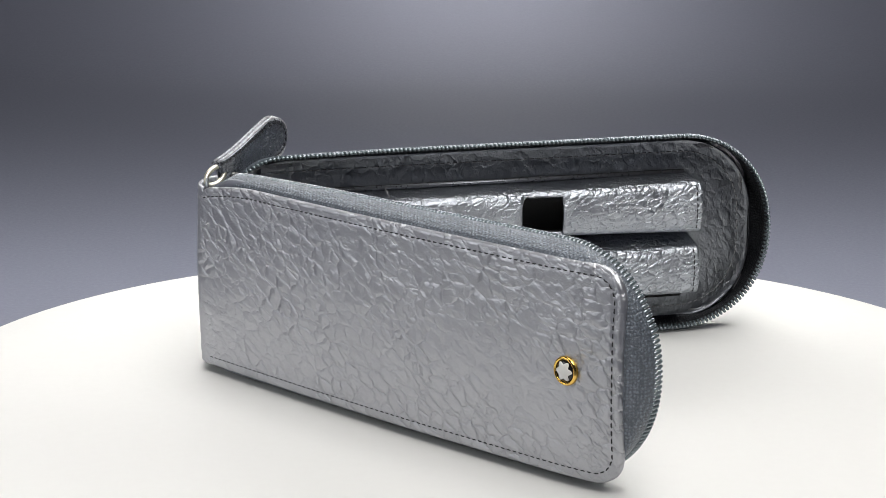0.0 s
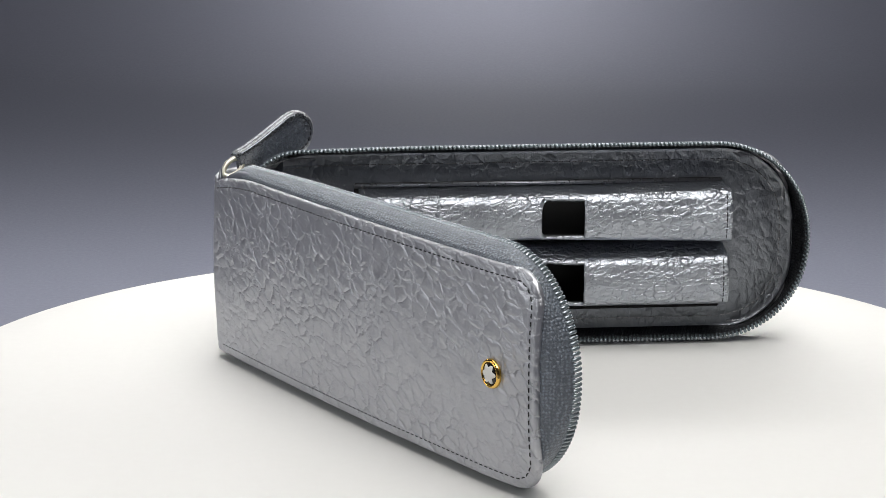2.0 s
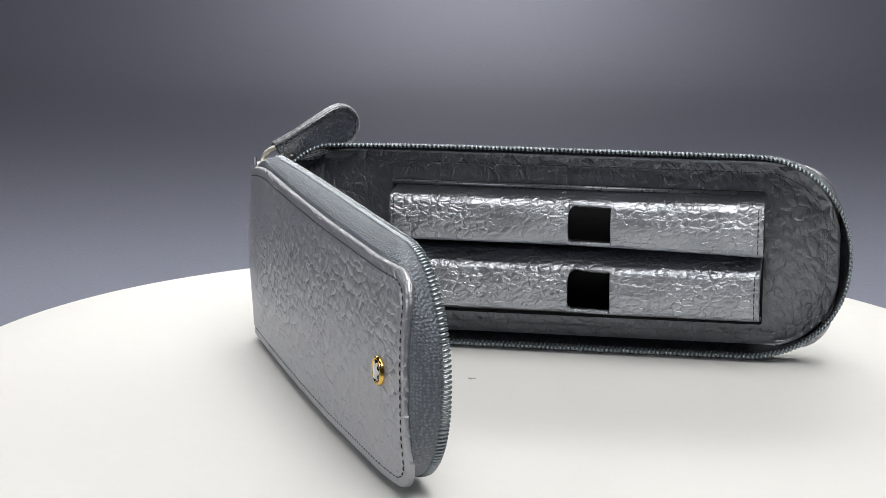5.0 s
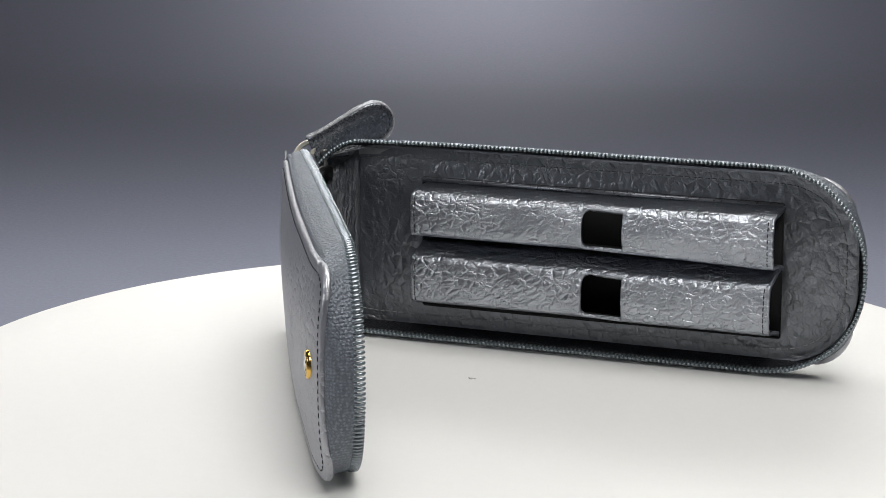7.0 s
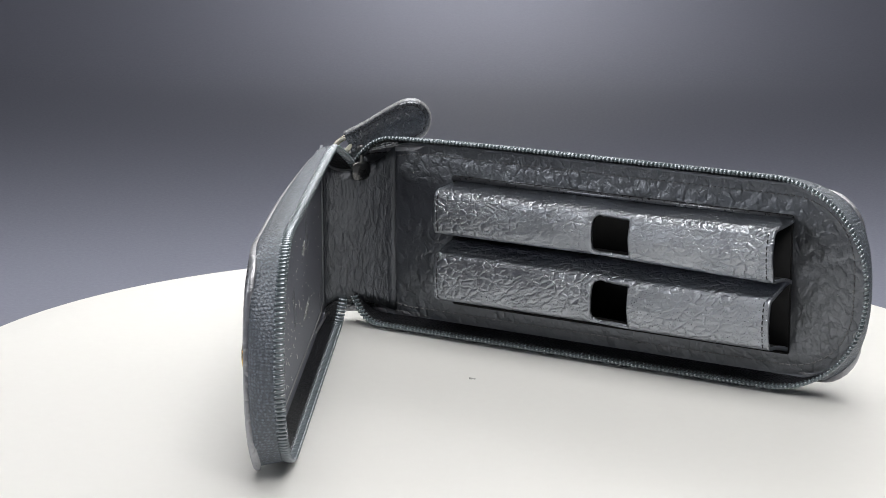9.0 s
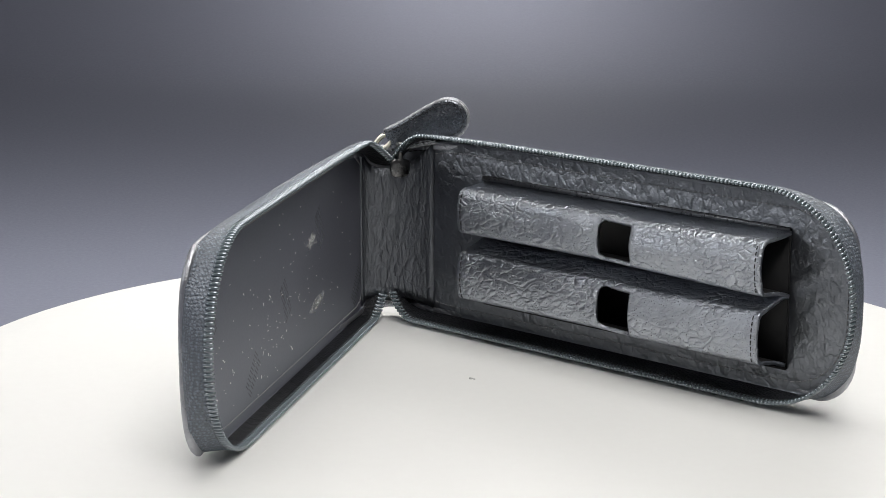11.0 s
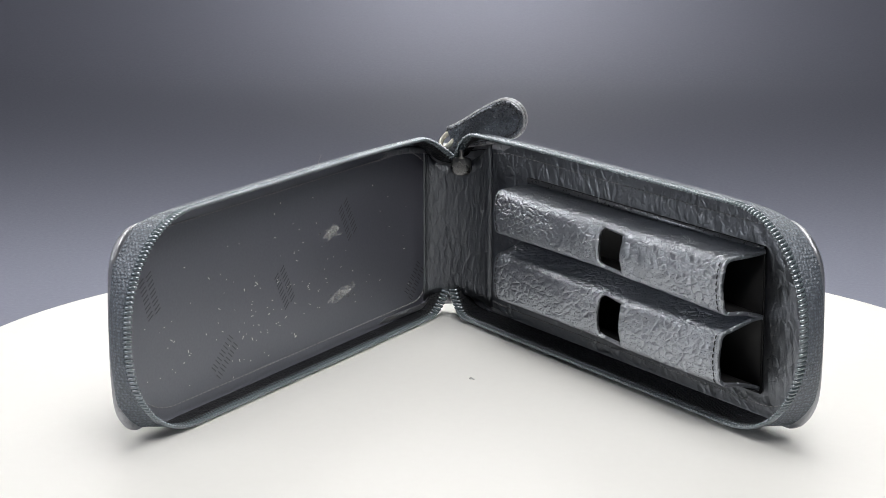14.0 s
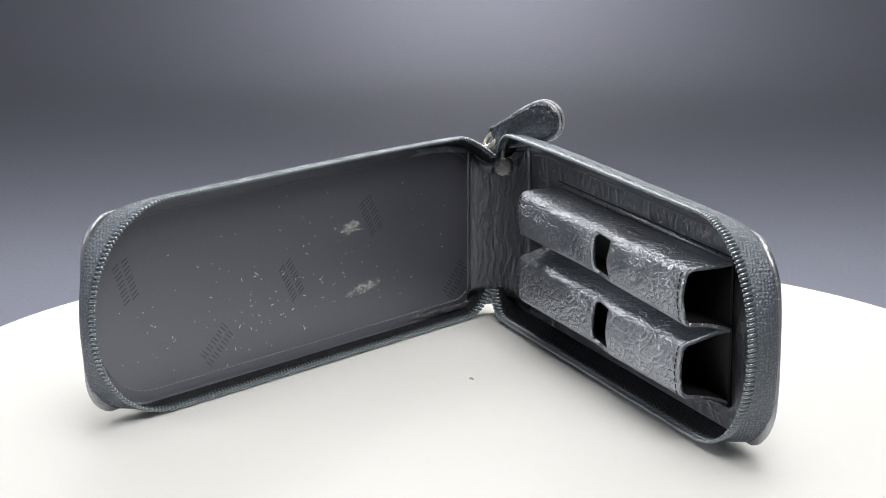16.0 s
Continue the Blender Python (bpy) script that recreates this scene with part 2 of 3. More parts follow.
def grain(a, b, seed):
    """Relief of the hide at a place in millimetres, 0 in a crease to 1 on a pebble."""
    lean = 0.34 + 0.25 * noise.noise(Vector((a / 45, b / 30, seed)))
    p, q = a * math.cos(lean) + b * math.sin(lean) * -1, a * math.sin(lean) + b * math.cos(lean)
    big = 0.5 + 0.5 * noise.noise(Vector((a / 26, b / 19, seed + 5)))
    v = Vector((p / 4.7, q / 2.9, seed))
    v += noise.noise_vector(v * 0.6) * 0.55 + noise.noise_vector(v * 2.1) * 0.20
    near = noise.voronoi(v)[0]
    edge = min(1.0, (near[1] - near[0]) / 0.30)
    dome = math.sqrt(edge * (2 - edge)) * (0.55 + 0.45 * big) + 0.22 * (1 - min(1.0, near[0]))
    v *= 2.1
    near = noise.voronoi(v)[0]
    fine = min(1.0, (near[1] - near[0]) / 0.35)
    return 0.70 * dome + 0.22 * fine * (1.25 - big)


ROLL = ((2.2, 1.6), (0.5, 1.5), (0.0, 1.0), (0.0, 0.2), (0.4, -0.35), (1.2, -0.5), (2.3, -0.35), (3.0, -0.7)) + tuple((3.6 + 0.65 * k, None) for k in range(35))


def face_depth(inset, roll, edge_y, face_y):
    """How far out the padded face stands at this distance from its edge."""
    if roll is not None:
        return edge_y + roll
    return edge_y - 0.7 + (face_y - edge_y + 0.7) * (0.5 - 0.5 * math.cos(min(1.0, inset / 24) * math.pi))


def thinned(u, reach=34.0, most=1.9, power=2.0):
    return most * max(0.0, 1 - (u - 3) / reach) ** power


def drawn(u, z, u1, z0, z1):
    """How far the corners of a cover are drawn in to the zipper."""
    k = max(0.0, (u - u1 + 24) / 24)
    return 2.8 * k * k * abs((2 * z - z0 - z1) / (z1 - z0)) ** 3


def dipped(pts, middle):
    """The upper edge sinks beside the spine."""
    return [(u, z - (DIP * max(0.0, 1 - (u - 3) / 24) ** 2 if z > middle else 0.0), nu, nz) for u, z, nu, nz in pts]


DIP = 2.6
THIN = {"front_cover": (95.0, 3.7, 1.5), "back_cover": (34.0, 1.9, 2.0)}


def cover(fr, u0, u1, z0, z1, r, edge_y, face_y, name, label):
    """Padded hide face with a turned, burnished edge and a stitched border."""
    bm = bmesh.new()

    def ring(i):
        return dipped(outline(u0, u1 - i, z0 + i, z1 - i, max(0.6, r - i), 250, 8, 80), (z0 + z1) / 2)

    rows = []
    for inset, roll in ROLL:
        deep = 0.0 if roll is not None else min(0.30, 0.30 * (inset - 3.0) / 2.5)
        rows.append([(u, face_depth(inset, roll, edge_y, face_y) + thinned(u, *THIN[name]) + drawn(u, z, u1, z0, z1) - (deep * (grain(u, z, edge_y) - 0.5) * min(1.0, (u - 3) / 4) if deep else 0.0), z) for u, z, nu, nz in ring(inset)])
    vs = grid(bm, rows)
    n = len(rows[0])
    for k in range(n // 2):
        quad = list(dict.fromkeys([vs[-1][k], vs[-1][k + 1], vs[-1][n - 2 - k], vs[-1][n - 1 - k]]))
        if len(quad) > 2:
            bm.faces.new(quad)
    ob = part(name, placed(fr, bm), HIDE, case, label)
    line = [(u, edge_y - 0.45 + thinned(u, *THIN[name]) + drawn(u, z, u1, z0, z1), z) for u, z, nu, nz in ring(2.6)]
    st = stitches(line, 2.0, 1.35, 0.18, (0, -1, 0))
    tagged(part("border_stitching", placed(fr, st), THREAD, ob), kind="stuff")
    return ob


cover_front = cover(front, 3.0, 160.5, 2.4, 56.6, 9, -9.0, -10.7, "front_cover", "black grained leather front with stitched border")
cover_back = cover(back, 3.0, 168.0, 2.6, 57.6, 12, -10.4, -12.1, "back_cover", "black grained leather back with stitched border")


def hinge_bend(u, z, top, foot, start, inward):
    """Near the hinge the zipper turns down to the slider above and up to the fold below: (new height, inward shift)."""
    if z > (top + foot) / 2:
        k = max(0.0, 1 - (u - start) / 15.0)
        return z - 8.6 * k * k - 1.1 * max(0.0, 1 - (u - start) / 55.0) ** 1.5, inward * k * k
    k = max(0.0, 1 - (u - start) / 10.0)
    return z + 7.5 * k ** 2.4, 0.25 * inward * k * k


teeth_lines = []


def zipper(fr, rim, leather_edge, edge_y, lining_y, start, inward, thin):
    u1, z0, z1, r = rim
    n_top, n_arc, n_side = 80, 26, 6
    ro = outline(start, u1, z0, z1, r, n_top, n_arc, n_side, 2.1)
    lo = dipped(outline(2.0, *leather_edge, n_top, n_arc, n_side), 30.0)
    thinning = [thinned(u, *thin) for u, z, nu, nz in lo]
    slack = [thinned(u, *thin) + drawn(u, z, leather_edge[0], leather_edge[1], leather_edge[2]) for u, z, nu, nz in lo]
    bent = [hinge_bend(u, z, z1, z0, start, inward) for u, z, nu, nz in ro]
    rim_pts = [(u, b[0], nu, nz) for (u, z, nu, nz), b in zip(ro, bent)]
    shift = [b[1] for b in bent]
    # tape outside: from under the cover's edge to the teeth, then back inside to the lining
    bm = bmesh.new()
    rows = []
    for k, y in ((0.0, edge_y + 0.8), (0.06, edge_y * 0.90), (0.14, edge_y * 0.86), (0.25, edge_y * 0.78), (0.5, edge_y * 0.55), (0.75, edge_y * 0.30), (0.93, edge_y * 0.16), (1.0, -0.9)):
        flare = math.sin(math.pi * k / 2) ** 0.6
        bulge = 0.35 * math.sin(math.pi * k)
        rows.append([(a[0] + (b[0] - a[0]) * flare + bulge * nb[0], y + k * sh + (1 - k) * sl, a[1] + (b[1] - a[1]) * flare + bulge * nb[1]) for a, b, nb, sh, sl in ((l[:2], q[:2], q[2:], sh, sl) for l, q, sh, sl in zip(lo, rim_pts, shift, slack))])
    grid(bm, rows)
    tape = part("zipper_tape", placed(fr, bm), TAPE, case, "charcoal woven zipper tape")
    # inner side of the same tape, its shade painted in with a darker colour
    bm = bmesh.new()
    rows = []
    for inset, y in ((0.0, -0.85), (0.5, -0.95), (0.8, edge_y * 0.25), (0.8, (lining_y - 0.9) * 0.6), (0.8, lining_y - 0.5)):
        k = min(1.0, max(0.0, 1 - y / edge_y))
        flare = math.sin(math.pi * k / 2) ** 0.6
        rows.append([(l[0] + (q[0] - l[0]) * flare - q[2] * inset, max(y, edge_y + 0.9 + sl) + k * sh, l[1] + (q[1] - l[1]) * flare - q[3] * inset) for l, q, sh, sl in zip(lo, rim_pts, shift, thinning)])
    grid(bm, rows)
    part("zipper_tape_inside", placed(fr, bm), TAPE_SHADED, case, "inner side of the zipper tape, shade put into its colour")
    teeth_lines.append((fr, tape, [(q[0], sh, q[1]) for q, sh in zip(rim_pts, shift)]))
    return tape


zipper(front, (164.6, 1.0, 59.2, 29.0), (160.0, 2.9, 56.1, 8.6), -9.0, -5.3, -0.5, 5.5, THIN["front_cover"])
zipper(back, (172.4, 1.7, 61.2, 29.6), (167.5, 3.1, 57.1, 11.6), -10.4, -8.5, 4.5, -2.2, THIN["back_cover"])


def lining(fr, u0, u1, z0, z1, r, y, lip, top, foot, mat, name, label):
    bm = bmesh.new()
    o = [(u, z - top * max(0.0, 1 - (u - u0) / 16) ** 2 if z > 30 else z + foot * max(0.0, 1 - (u - u0) / 9) ** 2, nu, nz) for u, z, nu, nz in outline(u0, u1, z0, z1, r, 70, 20, 1, 2.1)]
    rows = [[(u - nu * i, yy, z - nz * i) for u, z, nu, nz in o] for i, yy in ((-0.3, y + lip), (-0.6, y + lip), (-0.5, y + lip * 0.5), (-0.1, y + lip * 0.15), (0.8, y), (2.2, y + 0.25), (3.2, y + 0.05), (4.0, y + 0.25))]
    vs = grid(bm, rows)
    n = len(o)
    for k in range(n // 2):
        quad = [vs[-1][k], vs[-1][k + 1], vs[-1][n - 2 - k], vs[-1][n - 1 - k]]
        quad = list(dict.fromkeys(quad))
        if len(quad) > 2:
            bm.faces.new(quad)
    ob = part(name, placed(fr, bm), mat, case, label)
    line = [(u - nu * 3.2, y + 0.2, z - nz * 3.2) for u, z, nu, nz in o] + [(u0 + 1.5, y + 0.2, z0 + 4), (u0 + 1.5, y + 0.2, z1 - 4)]
    st = stitches(line, 2.0, 1.3, 0.16, (0, 1, 0))
    tagged(part("lining_stitching", placed(fr, st), SEAM, ob), kind="stuff")
    return ob


lining_front = lining(front, 0.6, 162.2, 2.4, 57.5, 24.8, -5.3, 1.2, 7.0, 5.0, LINING, "front_lining", "smooth black lining with dust and pale smears")
lining_back = lining(back, 12.6, 168.7, 3.1, 58.0, 23.0, -8.7, 1.2, 2.2, 1.2, HIDE_BACK, "back_lining", "black grained leather lining")


def case_local(x, y, z=0.0):
    """From the plan round the turntable's middle to the case's own space."""
    return Vector((x - HINGE[0], y - HINGE[1], z))


def bezier(ctrl, n):
    out = []
    for k in range(n + 1):
        t = k / n
        pts = [Vector(c) for c in ctrl]
        while len(pts) > 1:
            pts = [a.lerp(b, t) for a, b in zip(pts, pts[1:])]
        out.append(pts[0])
    return out


def build_spine():
    # outer strip of hide that wraps from cover to cover
    a, b = front(3.0, -7.4, 0), back(3.0, -8.9, 0)
    mid = (a + b) / 2 + Vector((-0.0050, 0.0012, 0))
    inward = Vector((0.00117, -0.00029, 0))
    levels = [(i, q, True) for i, q in ROLL] + [(i, q, False) for i, q in ROLL[::-1]]
    bm = bmesh.new()
    rows = []
    for inset, roll, low in levels:
        yf = face_depth(inset, roll, -9.0, -10.7) + thinned(3, *THIN["front_cover"])
        yb = face_depth(inset, roll, -10.4, -12.1) + thinned(3, *THIN["back_cover"])
        sink = max(0.0, 0.001 * (roll or 0)) if roll is not None and roll > 0 else 0.0
        pts = bezier([front(3.0, yf, 0), front(-0.5, yf, 0), mid + Vector((sink, 0, 0)), back(-0.5, yb, 0), back(3.0, yb, 0)], 18)
        row = []
        for k, q in enumerate(pts):
            t = k / 18
            z = (2.4 + 0.2 * t + inset) if low else (56.6 - DIP + 1.0 * t - inset)
            row.append(Vector((q.x, q.y, z * MM)))
        rows.append(row)
    grid(bm, rows)
    part("spine", bm, HIDE, case, "black grained leather spine")
    # inner spine lining, scooped above and below
    curve = bezier([front(3.5, -5.0, 0), front(1.0, -5.4, 0), (a + b) / 2 + Vector((0.0005, -0.0002, 0)), back(7, -7.5, 0), back(15.5, -8.3, 0)], 22)
    bm = bmesh.new()
    rows = []
    for k in range(15):
        row = []
        for j, p in enumerate(curve):
            s = math.sin(math.pi * j / 22)
            lo, hi = 4.5 + 3.2 * s, 57.0 - 9.0 * s ** 0.8
            row.append(Vector((p.x, p.y, (lo + (hi - lo) * k / 14) * MM)))
        rows.append(row)
    grid(bm, rows)
    ob = part("spine_lining", bm, HIDE_SPINE, case, "wrinkled black leather spine lining")
    sol = ob.modifiers.new("thickness", "SOLIDIFY")
    sol.thickness, sol.offset = 0.0010, 0


build_spine()


def sleeve_profile(z_top, z_low, back_top, back_low):
    """Cross-section of one sleeve from its upper root to its lower root: (inward, up)."""
    zc = (z_top + z_low) / 2
    pts = [(-7.6, back_top), (-5.5, back_top - 0.2)]
    for k in range(6):
        t = k / 5
        pts.append((-4.5 + 6.3 * t, back_top - 0.3 + (z_top - back_top + 0.3) * t))
    for k in range(1, 6):
        a = math.radians(90 - 90 * k / 5)
        pts.append((1.8 + 3.5 * math.cos(a), z_top - 3.2 + 3.2 * math.sin(a)))
    for k in range(1, 8):
        t = k / 8
        pts.append((5.3 + 0.5 * math.sin(math.pi * t), z_top - 3.2 + (z_low + 2.6 - z_top + 3.2) * t))
    for k in range(0, 6):
        a = math.radians(-90 * k / 5)
        pts.append((2.6 + 2.7 * math.cos(a), z_low + 2.6 + 2.6 * math.sin(a)))
    for k in range(1, 5):
        t = k / 4
        pts.append((2.6 - 9.8 * t, z_low + (back_low - z_low) * t + 0.5 * math.sin(math.pi * t)))
    return pts


def build_sleeve(prof, u0, n0, n1, u1, lift):
    fine = []
    for a, b in zip(prof, prof[1:]):
        fine += [a, ((a[0] + b[0]) / 2, (a[1] + b[1]) / 2)]
    j0, j1 = 20, 2 * (len(prof) - 7)
    prof = fine + [prof[-1]]
    us = list(np.linspace(u0, n0, 85)) + list(np.linspace(n0, n1, 15))[1:] + list(np.linspace(n1, u1, 70))[1:]
    iu0, iu1 = 84, 98
    zs = [p[1] for p in prof]
    bm = bmesh.new()
    rows = []
    for i, u in enumerate(us):
        row = []
        for j, (y, z) in enumerate(prof):
            uu = u
            d = min(abs(j - j0), abs(j - j1))
            if j0 <= j <= j1 and d < 8 and iu0 <= i <= iu0 + 7:
                uu += (1.7, 1.1, 0.75, 0.5, 0.3, 0.17, 0.08, 0.03)[d] * (1 - (i - iu0) / 8)
            grow = max(0.0, (u - n1) / (u1 - n1)) if u > n1 else 0.0
            mid = (zs[j0] + zs[j1]) / 2
            zz = z + (z - mid) * (0.09 if z > mid else 0.27 * lift - 0.07) * grow * lift
            step = min(1.0, max(0.0, (u - n0) / (n1 - n0)))
            y += 1.3 * step * (1 if y > 0 else max(0.0, 1 + y / 6))
            wob = noise.noise(Vector((u * 0.09, j * 0.105, zs[0]))) * 0.30
            if 1 < j < len(prof) - 8:
                wob += 0.16 * (grain(u * 1.5, j * 1.05, zs[0]) - 0.5)
            row.append((uu, y + wob * (1 if y > 0 else 0.2), zz + wob * 0.4))
        rows.append(row)
    grid(bm, rows, keep=lambda a, b: not (iu0 <= a < iu1 and j0 <= b < j1))
    ob = part("pen_sleeve", placed(back, bm), HIDE_SLEEVE, case, "glossy black leather pen sleeve with a cut-out window")
    sol = ob.modifiers.new("thickness", "SOLIDIFY")
    sol.thickness, sol.offset, sol.material_offset = 0.0011, -1, 1
    ob.data.materials.append(SUEDE_SHADE)
    inward = back(0, 1, 0) - back(0, 0, 0)
    if sum(f.normal.dot(inward) * f.area for f in ob.data.polygons) < 0:
        ob.data.flip_normals()
    for uu in (u0 + 1.4, u1 - 1.6):
        cap = 1.0 if uu > n1 else 0.0
        mid = (zs[j0] + zs[j1]) / 2
        line = [(uu, y + 0.15 + 1.3 * cap, z + (z - mid) * (0.09 if z > mid else 0.27 * lift - 0.07) * lift * cap) for y, z in prof[j0 + 1:j1]]
        tagged(part("end_stitching", placed(back, stitches(line, 1.7, 1.1, 0.16, (0, 1, 0))), THREAD, ob), kind="stuff")
    return ob


build_sleeve(sleeve_profile(47.3, 33.6, 47.9, 31.6), 37.8, 91.0, 103.6, 147.6, 1.0)
build_sleeve(sleeve_profile(28.2, 13.4, 30.6, 10.6), 37.8, 91.0, 103.6, 147.0, 0.4)


def build_sleeve_base():
    bm = bmesh.new()
    box(bm, (36.4, -8.5, 9.4), (147.2, -7.5, 49.4))
    bmesh.ops.bevel(bm, geom=bm.edges[:], offset=0.35, segments=2, affect="EDGES")
    # leather strip in near black, so the openings' shade is in its colour
    ob = part("sleeve_base", placed(back, bm), SUEDE_SHADE, case, "flat leather strip that carries the sleeves")
    bm = bmesh.new()
    box(bm, (36.4, -7.6, 47.9), (147.2, -7.0, 49.4))
    bmesh.ops.bevel(bm, geom=bm.edges[:], offset=0.2, segments=2, affect="EDGES")
    part("edge_strip", placed(back, bm), EDGE, ob, "burnished leather edge above the sleeves")
    for z in (48.9, 10.0):
        line = [(38, -7.5, z), (146, -7.5, z)]
        tagged(part("base_stitching", placed(back, stitches(line, 1.7, 1.1, 0.15, (0, 1, 0))), THREAD, ob), kind="stuff")


build_sleeve_base()


def build_emblem():
    cu, cz, y = 144.4, 29.6, -10.1
    def ring(bm, prof, n=48):
        rows = [[(cu + r * math.cos(a), yy, cz + r * math.sin(a)) for a in [2 * math.pi * k / n for k in range(n)]] for r, yy in prof]
        return grid(bm, rows, True)
    bm = bmesh.new()
    ring(bm, [(3.7, y + 0.6), (3.7, y - 0.5), (3.55, y - 1.0), (3.2, y - 1.25), (2.9, y - 1.1), (2.8, y - 0.7), (2.8, y + 0.3)])
    emblem = part("emblem", placed(front, bm), GOLD, case, "gold ringed round emblem with a white star")
    bm = bmesh.new()
    vs = ring(bm, [(2.85, y - 0.7), (2.6, y - 1.0), (2.0, y - 1.3), (1.2, y - 1.5), (0.4, y - 1.58)])
    bm.faces.new(vs[-1])
    part("dome", placed(front, bm), BLACK_DOME, emblem, "black glossy dome")
    bm = bmesh.new()
    def rad(a):
        return 2.15 + 0.40 * math.cos(6 * a)
    rows = []
    for k, lift in ((1.0, -0.05), (1.0, 0.06), (0.85, 0.1), (0.5, 0.1), (0.12, 0.1)):
        rows.append([(cu + rad(a) * k * math.cos(a), y - (1.62 - 0.075 * (rad(a) * k) ** 2) - lift, cz + rad(a) * k * math.sin(a)) for a in [2 * math.pi * j / 72 for j in range(72)]])
    vs = grid(bm, rows, True)
    bm.faces.new(vs[-1])
    part("star", placed(front, bm), WHITE_DOME, emblem, "white six-lobed star")


build_emblem()


def build_pull():
    # slider body at the hinge, wire ring, and the stitched leather tab
    slider_at = case_local(-0.0676, 0.0168)
    d = Vector((0.971, -0.238, 0))
    s = Vector((0.238, 0.971, 0))
    bm = bmesh.new()
    rows = []
    for z, w, t in ((45.7, 1.9, 0.35), (46.0, 2.9, 0.5), (46.8, 3.6, 0.55), (48.2, 4.0, 0.55), (49.8, 3.9, 0.55), (50.9, 3.5, 0.55), (51.3, 2.4, 0.5), (51.6, 1.1, 0.9), (54.5, 1.0, 0.9), (54.8, 1.7, 1.2), (56.3, 1.7, 1.2), (56.8, 1.2, 0.9)):
        rows.append([slider_at + (s * math.cos(a) * w * 0.82 + d * math.sin(a) * t) * MM + Vector((0, 0, z * MM)) for a in [2 * math.pi * k / 20 for k in range(20)]])
    vs = grid(bm, rows, True)
    bm.faces.new(vs[0][::-1])
    bm.faces.new(vs[-1])
    slider = part("slider", bm, SLIDER, case, "dark metal zipper slider")
    ring_at = case_local(-0.0724, 0.0136, 0.0562)
    bm = bmesh.new()
    pts = []
    ax, az = Vector((0.62, 0.50, 0.60)).normalized(), Vector((-0.70, 0.0, 0.72)).normalized()
    for k in range(28):
        a = 2 * math.pi * k / 28
        pts.append(ring_at + ax * (math.cos(a) * 3.4 * MM) + az * (math.sin(a) * 2.0 * MM))
    tube(bm, pts, 0.00078, 8, True)
    part("ring", bm, NICKEL, slider, "pale gilt wire ring")
    # tab: two plies round a rounded end, narrow at the ring
    root, tip = case_local(-0.0708, 0.0155, 0.0572), case_local(-0.0572, 0.0297, 0.0651)
    axis = tip - root
    length = axis.length - 1.5 * MM
    axis.normalize()
    across = Vector((0.05, -0.05, 1.0))
    across = (across - axis * across.dot(axis)).normalized()
    nrm = axis.cross(across).normalized()

    def loop(k):
        pts = []
        wide, neck = 6.1 * MM * k, 3.5 * MM * k
        for j in range(13):
            t = j / 12
            pts.append((-0.8 * MM * k + (length + 0.8 * MM * k) * t, neck + (wide - neck) * (t * t * (3 - 2 * t))))
        for j in range(1, 16):
            a = math.pi * (0.5 - j / 16)
            pts.append((length + wide * math.cos(a), wide * math.sin(a)))
        return pts + [(x, -w) for x, w in pts[12::-1]]

    bm = bmesh.new()
    rows = []
    for k, h in ((0.55, -1.75), (0.80, -1.75), (0.90, -1.65), (0.97, -1.5), (1.0, -1.15), (1.0, -0.35), (0.95, -0.12), (0.95, 0.12), (1.0, 0.35), (1.0, 1.15), (0.97, 1.5), (0.90, 1.65), (0.80, 1.75), (0.55, 1.75)):
        rows.append([root + axis * x + across * w + nrm * (h * MM + 1.0 * MM * math.sin(math.pi * x / (length * 1.25))) for x, w in loop(k)])
    vs = grid(bm, rows, True)
    n = len(vs[0])
    for ends in (vs[0], vs[-1]):
        for k in range(n // 2 - 1):
            bm.faces.new((ends[k], ends[k + 1], ends[n - 2 - k], ends[n - 1 - k]))
    tab = part("pull_tab", bm, HIDE_TAB, slider, "stitched black leather pull tab")
    # ply edges in the pale colour that stands in for their reflection
    for side in (-0.85, 0.85):
        bm = bmesh.new()
        tube(bm, [root + axis * x + across * w + nrm * (side * MM + 1.0 * MM * math.sin(math.pi * x / (length * 1.25))) for x, w in loop(0.985)], 0.00052, 8)
        part("tab_edge", bm, EDGE_GLINT, tab, "burnished leather edge, grazing reflection put in as pale colour")
    bm = bmesh.new()
    for side in (-1.73, 1.73):
        line = [root + axis * x + across * w + nrm * (side * MM + 1.0 * MM * math.sin(math.pi * x / (length * 1.25))) for x, w in loop(0.80)]
        for q, d in along(line, 1.7 * MM):
            tube(bm, [q - d * 0.6 * MM, q + nrm * (0.10 * MM * math.copysign(1, side)), q + d * 0.6 * MM], 0.17 * MM, 5)
    bm.normal_update()
    st = part("tab_stitching", bm, THREAD, case, "black thread round the tab")
    tagged(st, kind="stuff")


build_pull()


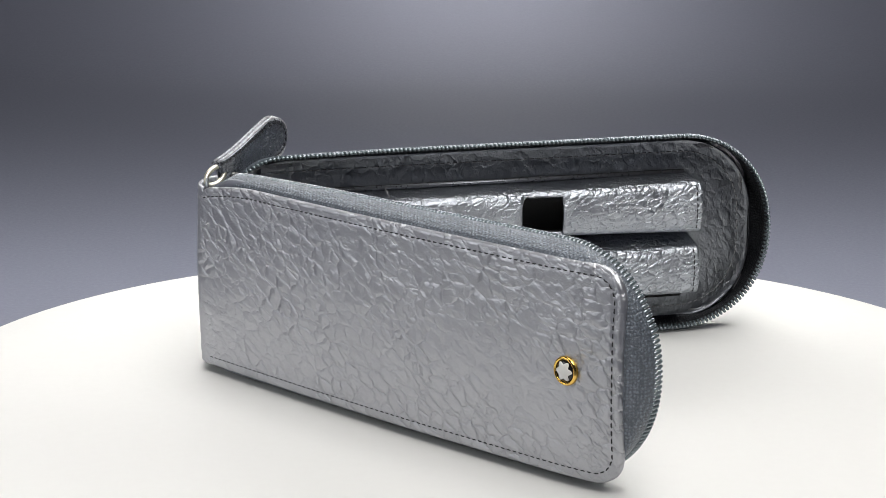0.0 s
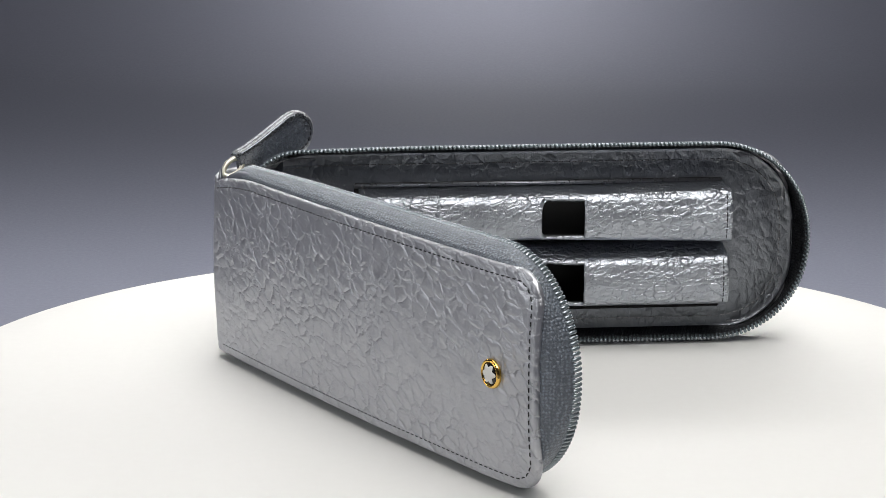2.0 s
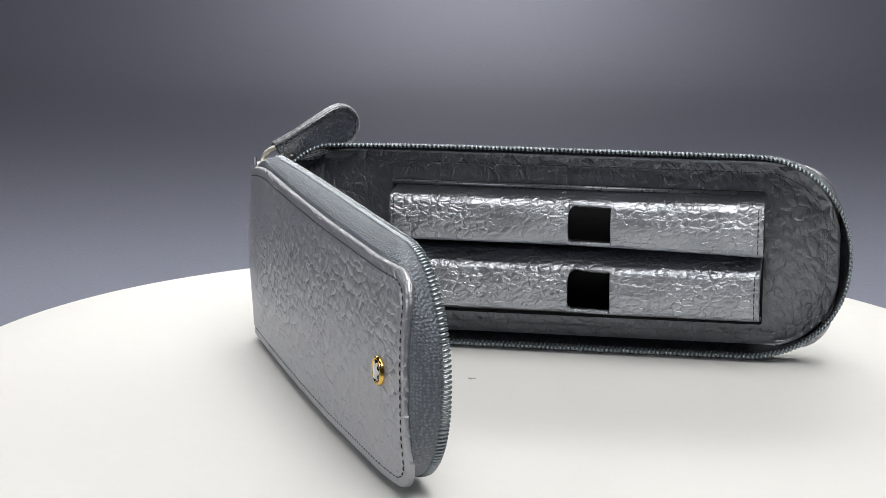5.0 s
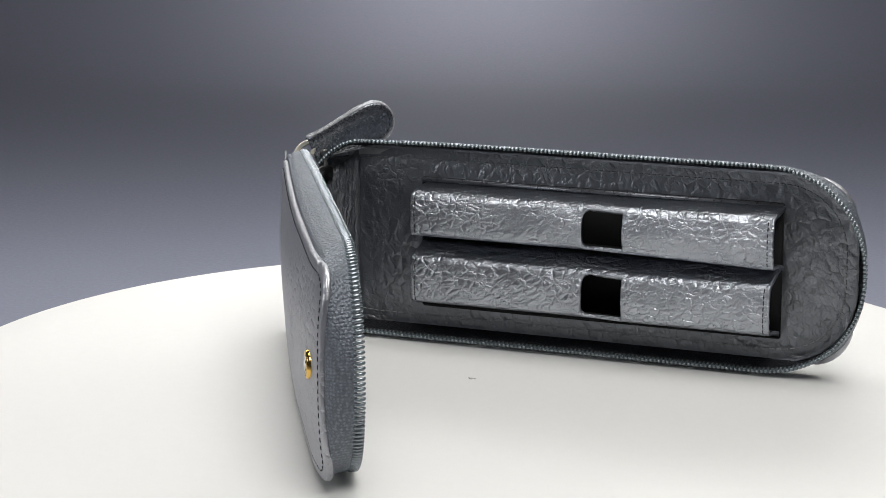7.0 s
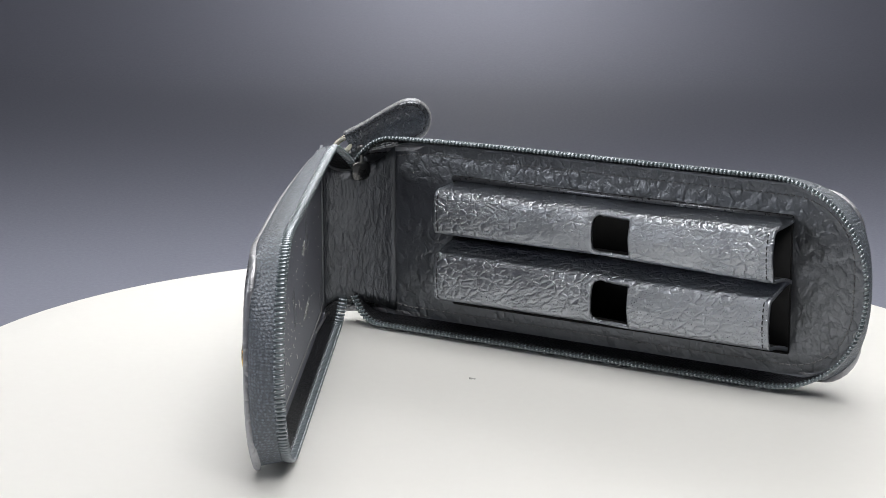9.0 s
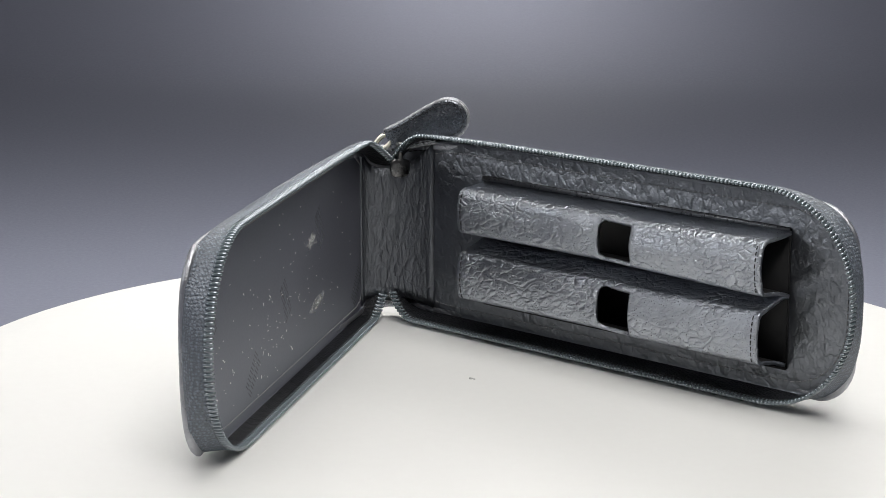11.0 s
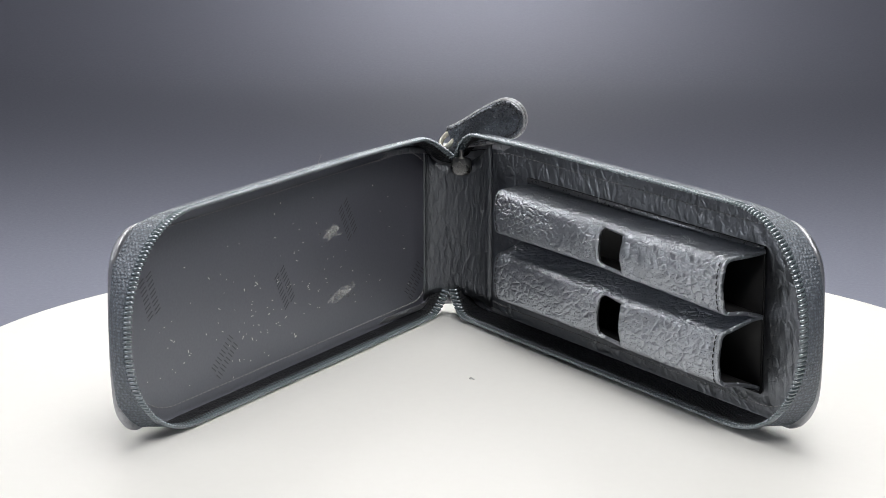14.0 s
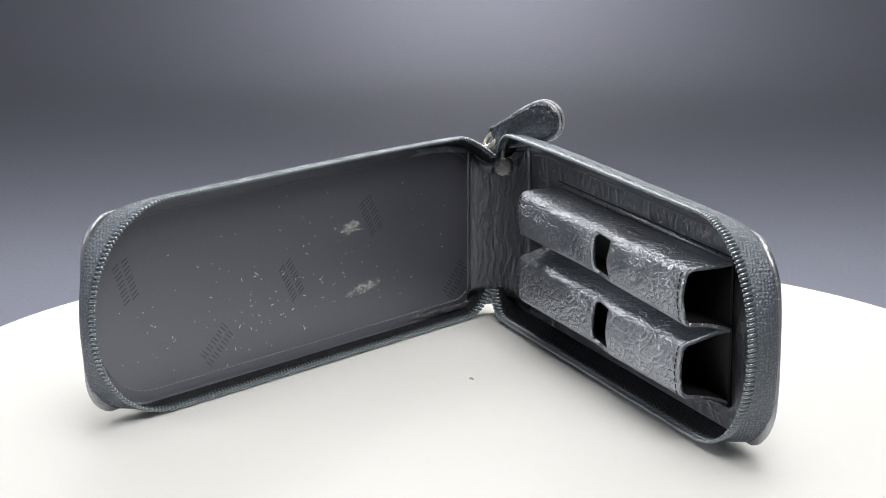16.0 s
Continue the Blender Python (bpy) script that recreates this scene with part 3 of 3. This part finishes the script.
# ---- traces of use on the smooth lining ----
def build_traces():
    y = -4.98
    rng = random.Random(5)
    bm = bmesh.new()
    for k in range(130):
        u = rng.triangular(10, 158, 95)
        z = rng.triangular(6, 52, 14)
        a, l, w = rng.gauss(0.2, 0.7), rng.choice((0.10, 0.12, 0.15, 0.2, 0.25, 0.5)), 0.09
        du, dz = math.cos(a) * l, math.sin(a) * l
        pu, pz = -math.sin(a) * w, math.cos(a) * w
        lo = [bm.verts.new((u + x * du + s * pu, y - 0.05, z + x * dz + s * pz)) for x, s in ((-1, -1), (1, -1), (1, 1), (-1, 1))]
        hi = [bm.verts.new((v.co.x, y + 0.06, v.co.z)) for v in lo]
        bm.faces.new(hi)
        for j in range(4):
            bm.faces.new((lo[j], lo[(j + 1) % 4], hi[(j + 1) % 4], hi[j]))
    tagged(part("dust_flecks", placed(front, bm), DUST, lining_front, "scattered pale dust flecks", smooth=False), kind="stuff")


def bar_mark(bm, u, z, turn, y):
    """Two short lines of sunk strokes, as worn lettering leaves."""
    a = radians(turn)
    d, n = (math.cos(a), math.sin(a)), (-math.sin(a), math.cos(a))
    for line in (-1.7, 1.7):
        for k in range(5):
            c = (k - 2) * 2.5
            for off in (-0.55, 0.55):
                cu, cz = u + d[0] * (c + off) + n[0] * line, z + d[1] * (c + off) + n[1] * line
                q = []
                for e, w in ((-1.2, -0.16), (-1.2, 0.16), (1.2, 0.16), (1.2, -0.16)):
                    q.append((cu + n[0] * e + d[0] * (w + e * 0.2), cz + n[1] * e + d[1] * (w + e * 0.2)))
                lo = [bm.verts.new((x, y - 0.1, zz)) for x, zz in q]
                hi = [bm.verts.new((x, y + 0.035, zz)) for x, zz in q]
                bm.faces.new(hi)
                for j in range(4):
                    bm.faces.new((lo[j], lo[(j + 1) % 4], hi[(j + 1) % 4], hi[j]))


def build_marks():
    for u, z, turn in ((84, 26.2, 62), (49.3, 39.5, 62), (114.5, 13.2, 140), (148, 37.5, 70), (9.5, 12.5, 135)):
        bm = bmesh.new()
        bar_mark(bm, u, z, turn, -5.0)
        mark = part("debossed_mark", placed(front, bm), MARK, lining_front, "faint debossed strokes in two lines", smooth=False)
        tagged(mark, kind="stuff")
    rng = random.Random(9)
    for u, z, w, h, lean in ((58.0, 37.4, 4.4, 1.7, -0.12), (53.0, 17.6, 7.2, 1.9, -0.10)):
        bm = bmesh.new()
        for n in range(80):
            du = rng.gauss(0, 0.5) * w
            cu, cz, lift = u + du, z + rng.gauss(0, 0.45) * h + lean * du, 0.02 + 0.0015 * n
            ru, rz = rng.uniform(0.3, 1.5), rng.uniform(0.15, 0.5)
            ring = [(cu + ru * rng.uniform(0.6, 1.2) * math.cos(a), cz + rz * rng.uniform(0.6, 1.2) * math.sin(a)) for a in [2 * math.pi * k / 9 for k in range(9)]]
            lo = [bm.verts.new((x, -5.1, zz)) for x, zz in ring]
            hi = [bm.verts.new((x, -5.03 + lift, zz)) for x, zz in ring]
            bm.faces.new(hi)
            for k in range(9):
                bm.faces.new((lo[k], lo[(k + 1) % 9], hi[(k + 1) % 9], hi[k]))
        part("smear", placed(front, bm), SMEAR, lining_front, "pale dried smear", smooth=False)


def build_fibres():
    rng = random.Random(3)
    bm = bmesh.new()
    for k in range(26):
        u, z = rng.uniform(20, 166), rng.uniform(6, 57)
        if 35 < u < 150 and 8 < z < 51:
            continue
        p = Vector((u, -8.45, z))
        tube(bm, [p - Vector((0.14, 0, 0)), p + Vector((0, 0.08, 0.02)), p + Vector((0.14, 0, 0.05))], 0.09, 5)
    tagged(part("dust_flecks", placed(back, bm), DUST, lining_back, "a few pale dust flecks"), kind="stuff")
    bm = bmesh.new()
    tube(bm, [(72 + 0.9 * math.sin(k * 0.8), -0.3, 60.0 + 0.42 * k + 0.3 * math.cos(k * 1.3)) for k in range(9)], 0.07, 5)
    part("loose_fibre", placed(front, bm), SEAM, case, "fine curled grey fibre caught in the zipper")


build_traces()
build_marks()
build_fibres()


# ---- zipper teeth: one coil loop each ----
def build_teeth():
    bm = bmesh.new()
    bar = [Vector((out, y, 0.16 * y)) * MM for out, y in ((-0.55, -1.5), (-0.12, -1.25), (0.06, -0.6), (0.10, 0.1), (0.0, 0.75), (-0.38, 1.05))]
    tube(bm, bar, [0.38 * MM, 0.50 * MM, 0.53 * MM, 0.53 * MM, 0.50 * MM, 0.36 * MM], 7)
    first = part("zipper_tooth", bm, COIL)
    mesh = first.data
    bpy.data.objects.remove(first)
    for fr, tape, line in teeth_lines:
        for p, d in along(line, 1.26):
            here = fr(*p)
            out = (fr(p.x - d.z, p.y, p.z + d.x) - here).normalized()
            inward = (fr(p.x, p.y + 1, p.z) - here).normalized()
            out = (out - inward * out.dot(inward)).normalized()
            ob = new("zipper_tooth", mesh)
            ob.parent = tape
            m = Matrix((out, inward, out.cross(inward))).transposed().to_4x4()
            m.translation = here
            ob.matrix_basis = m


build_teeth()


# ---- what moves ----
def motions():
    spot = pose(HINGE[0], HINGE[1], 0)
    rows = [(t / 2, pose(0, 0, 0, 0, 0, -5.3 * t / 2)) for t in range(33)]
    walk(turntable, [(t, pose(0.0008, 0, 0) @ m) for t, m in rows])
    walk(case, [(t, m @ spot) for t, m in rows])


motions()
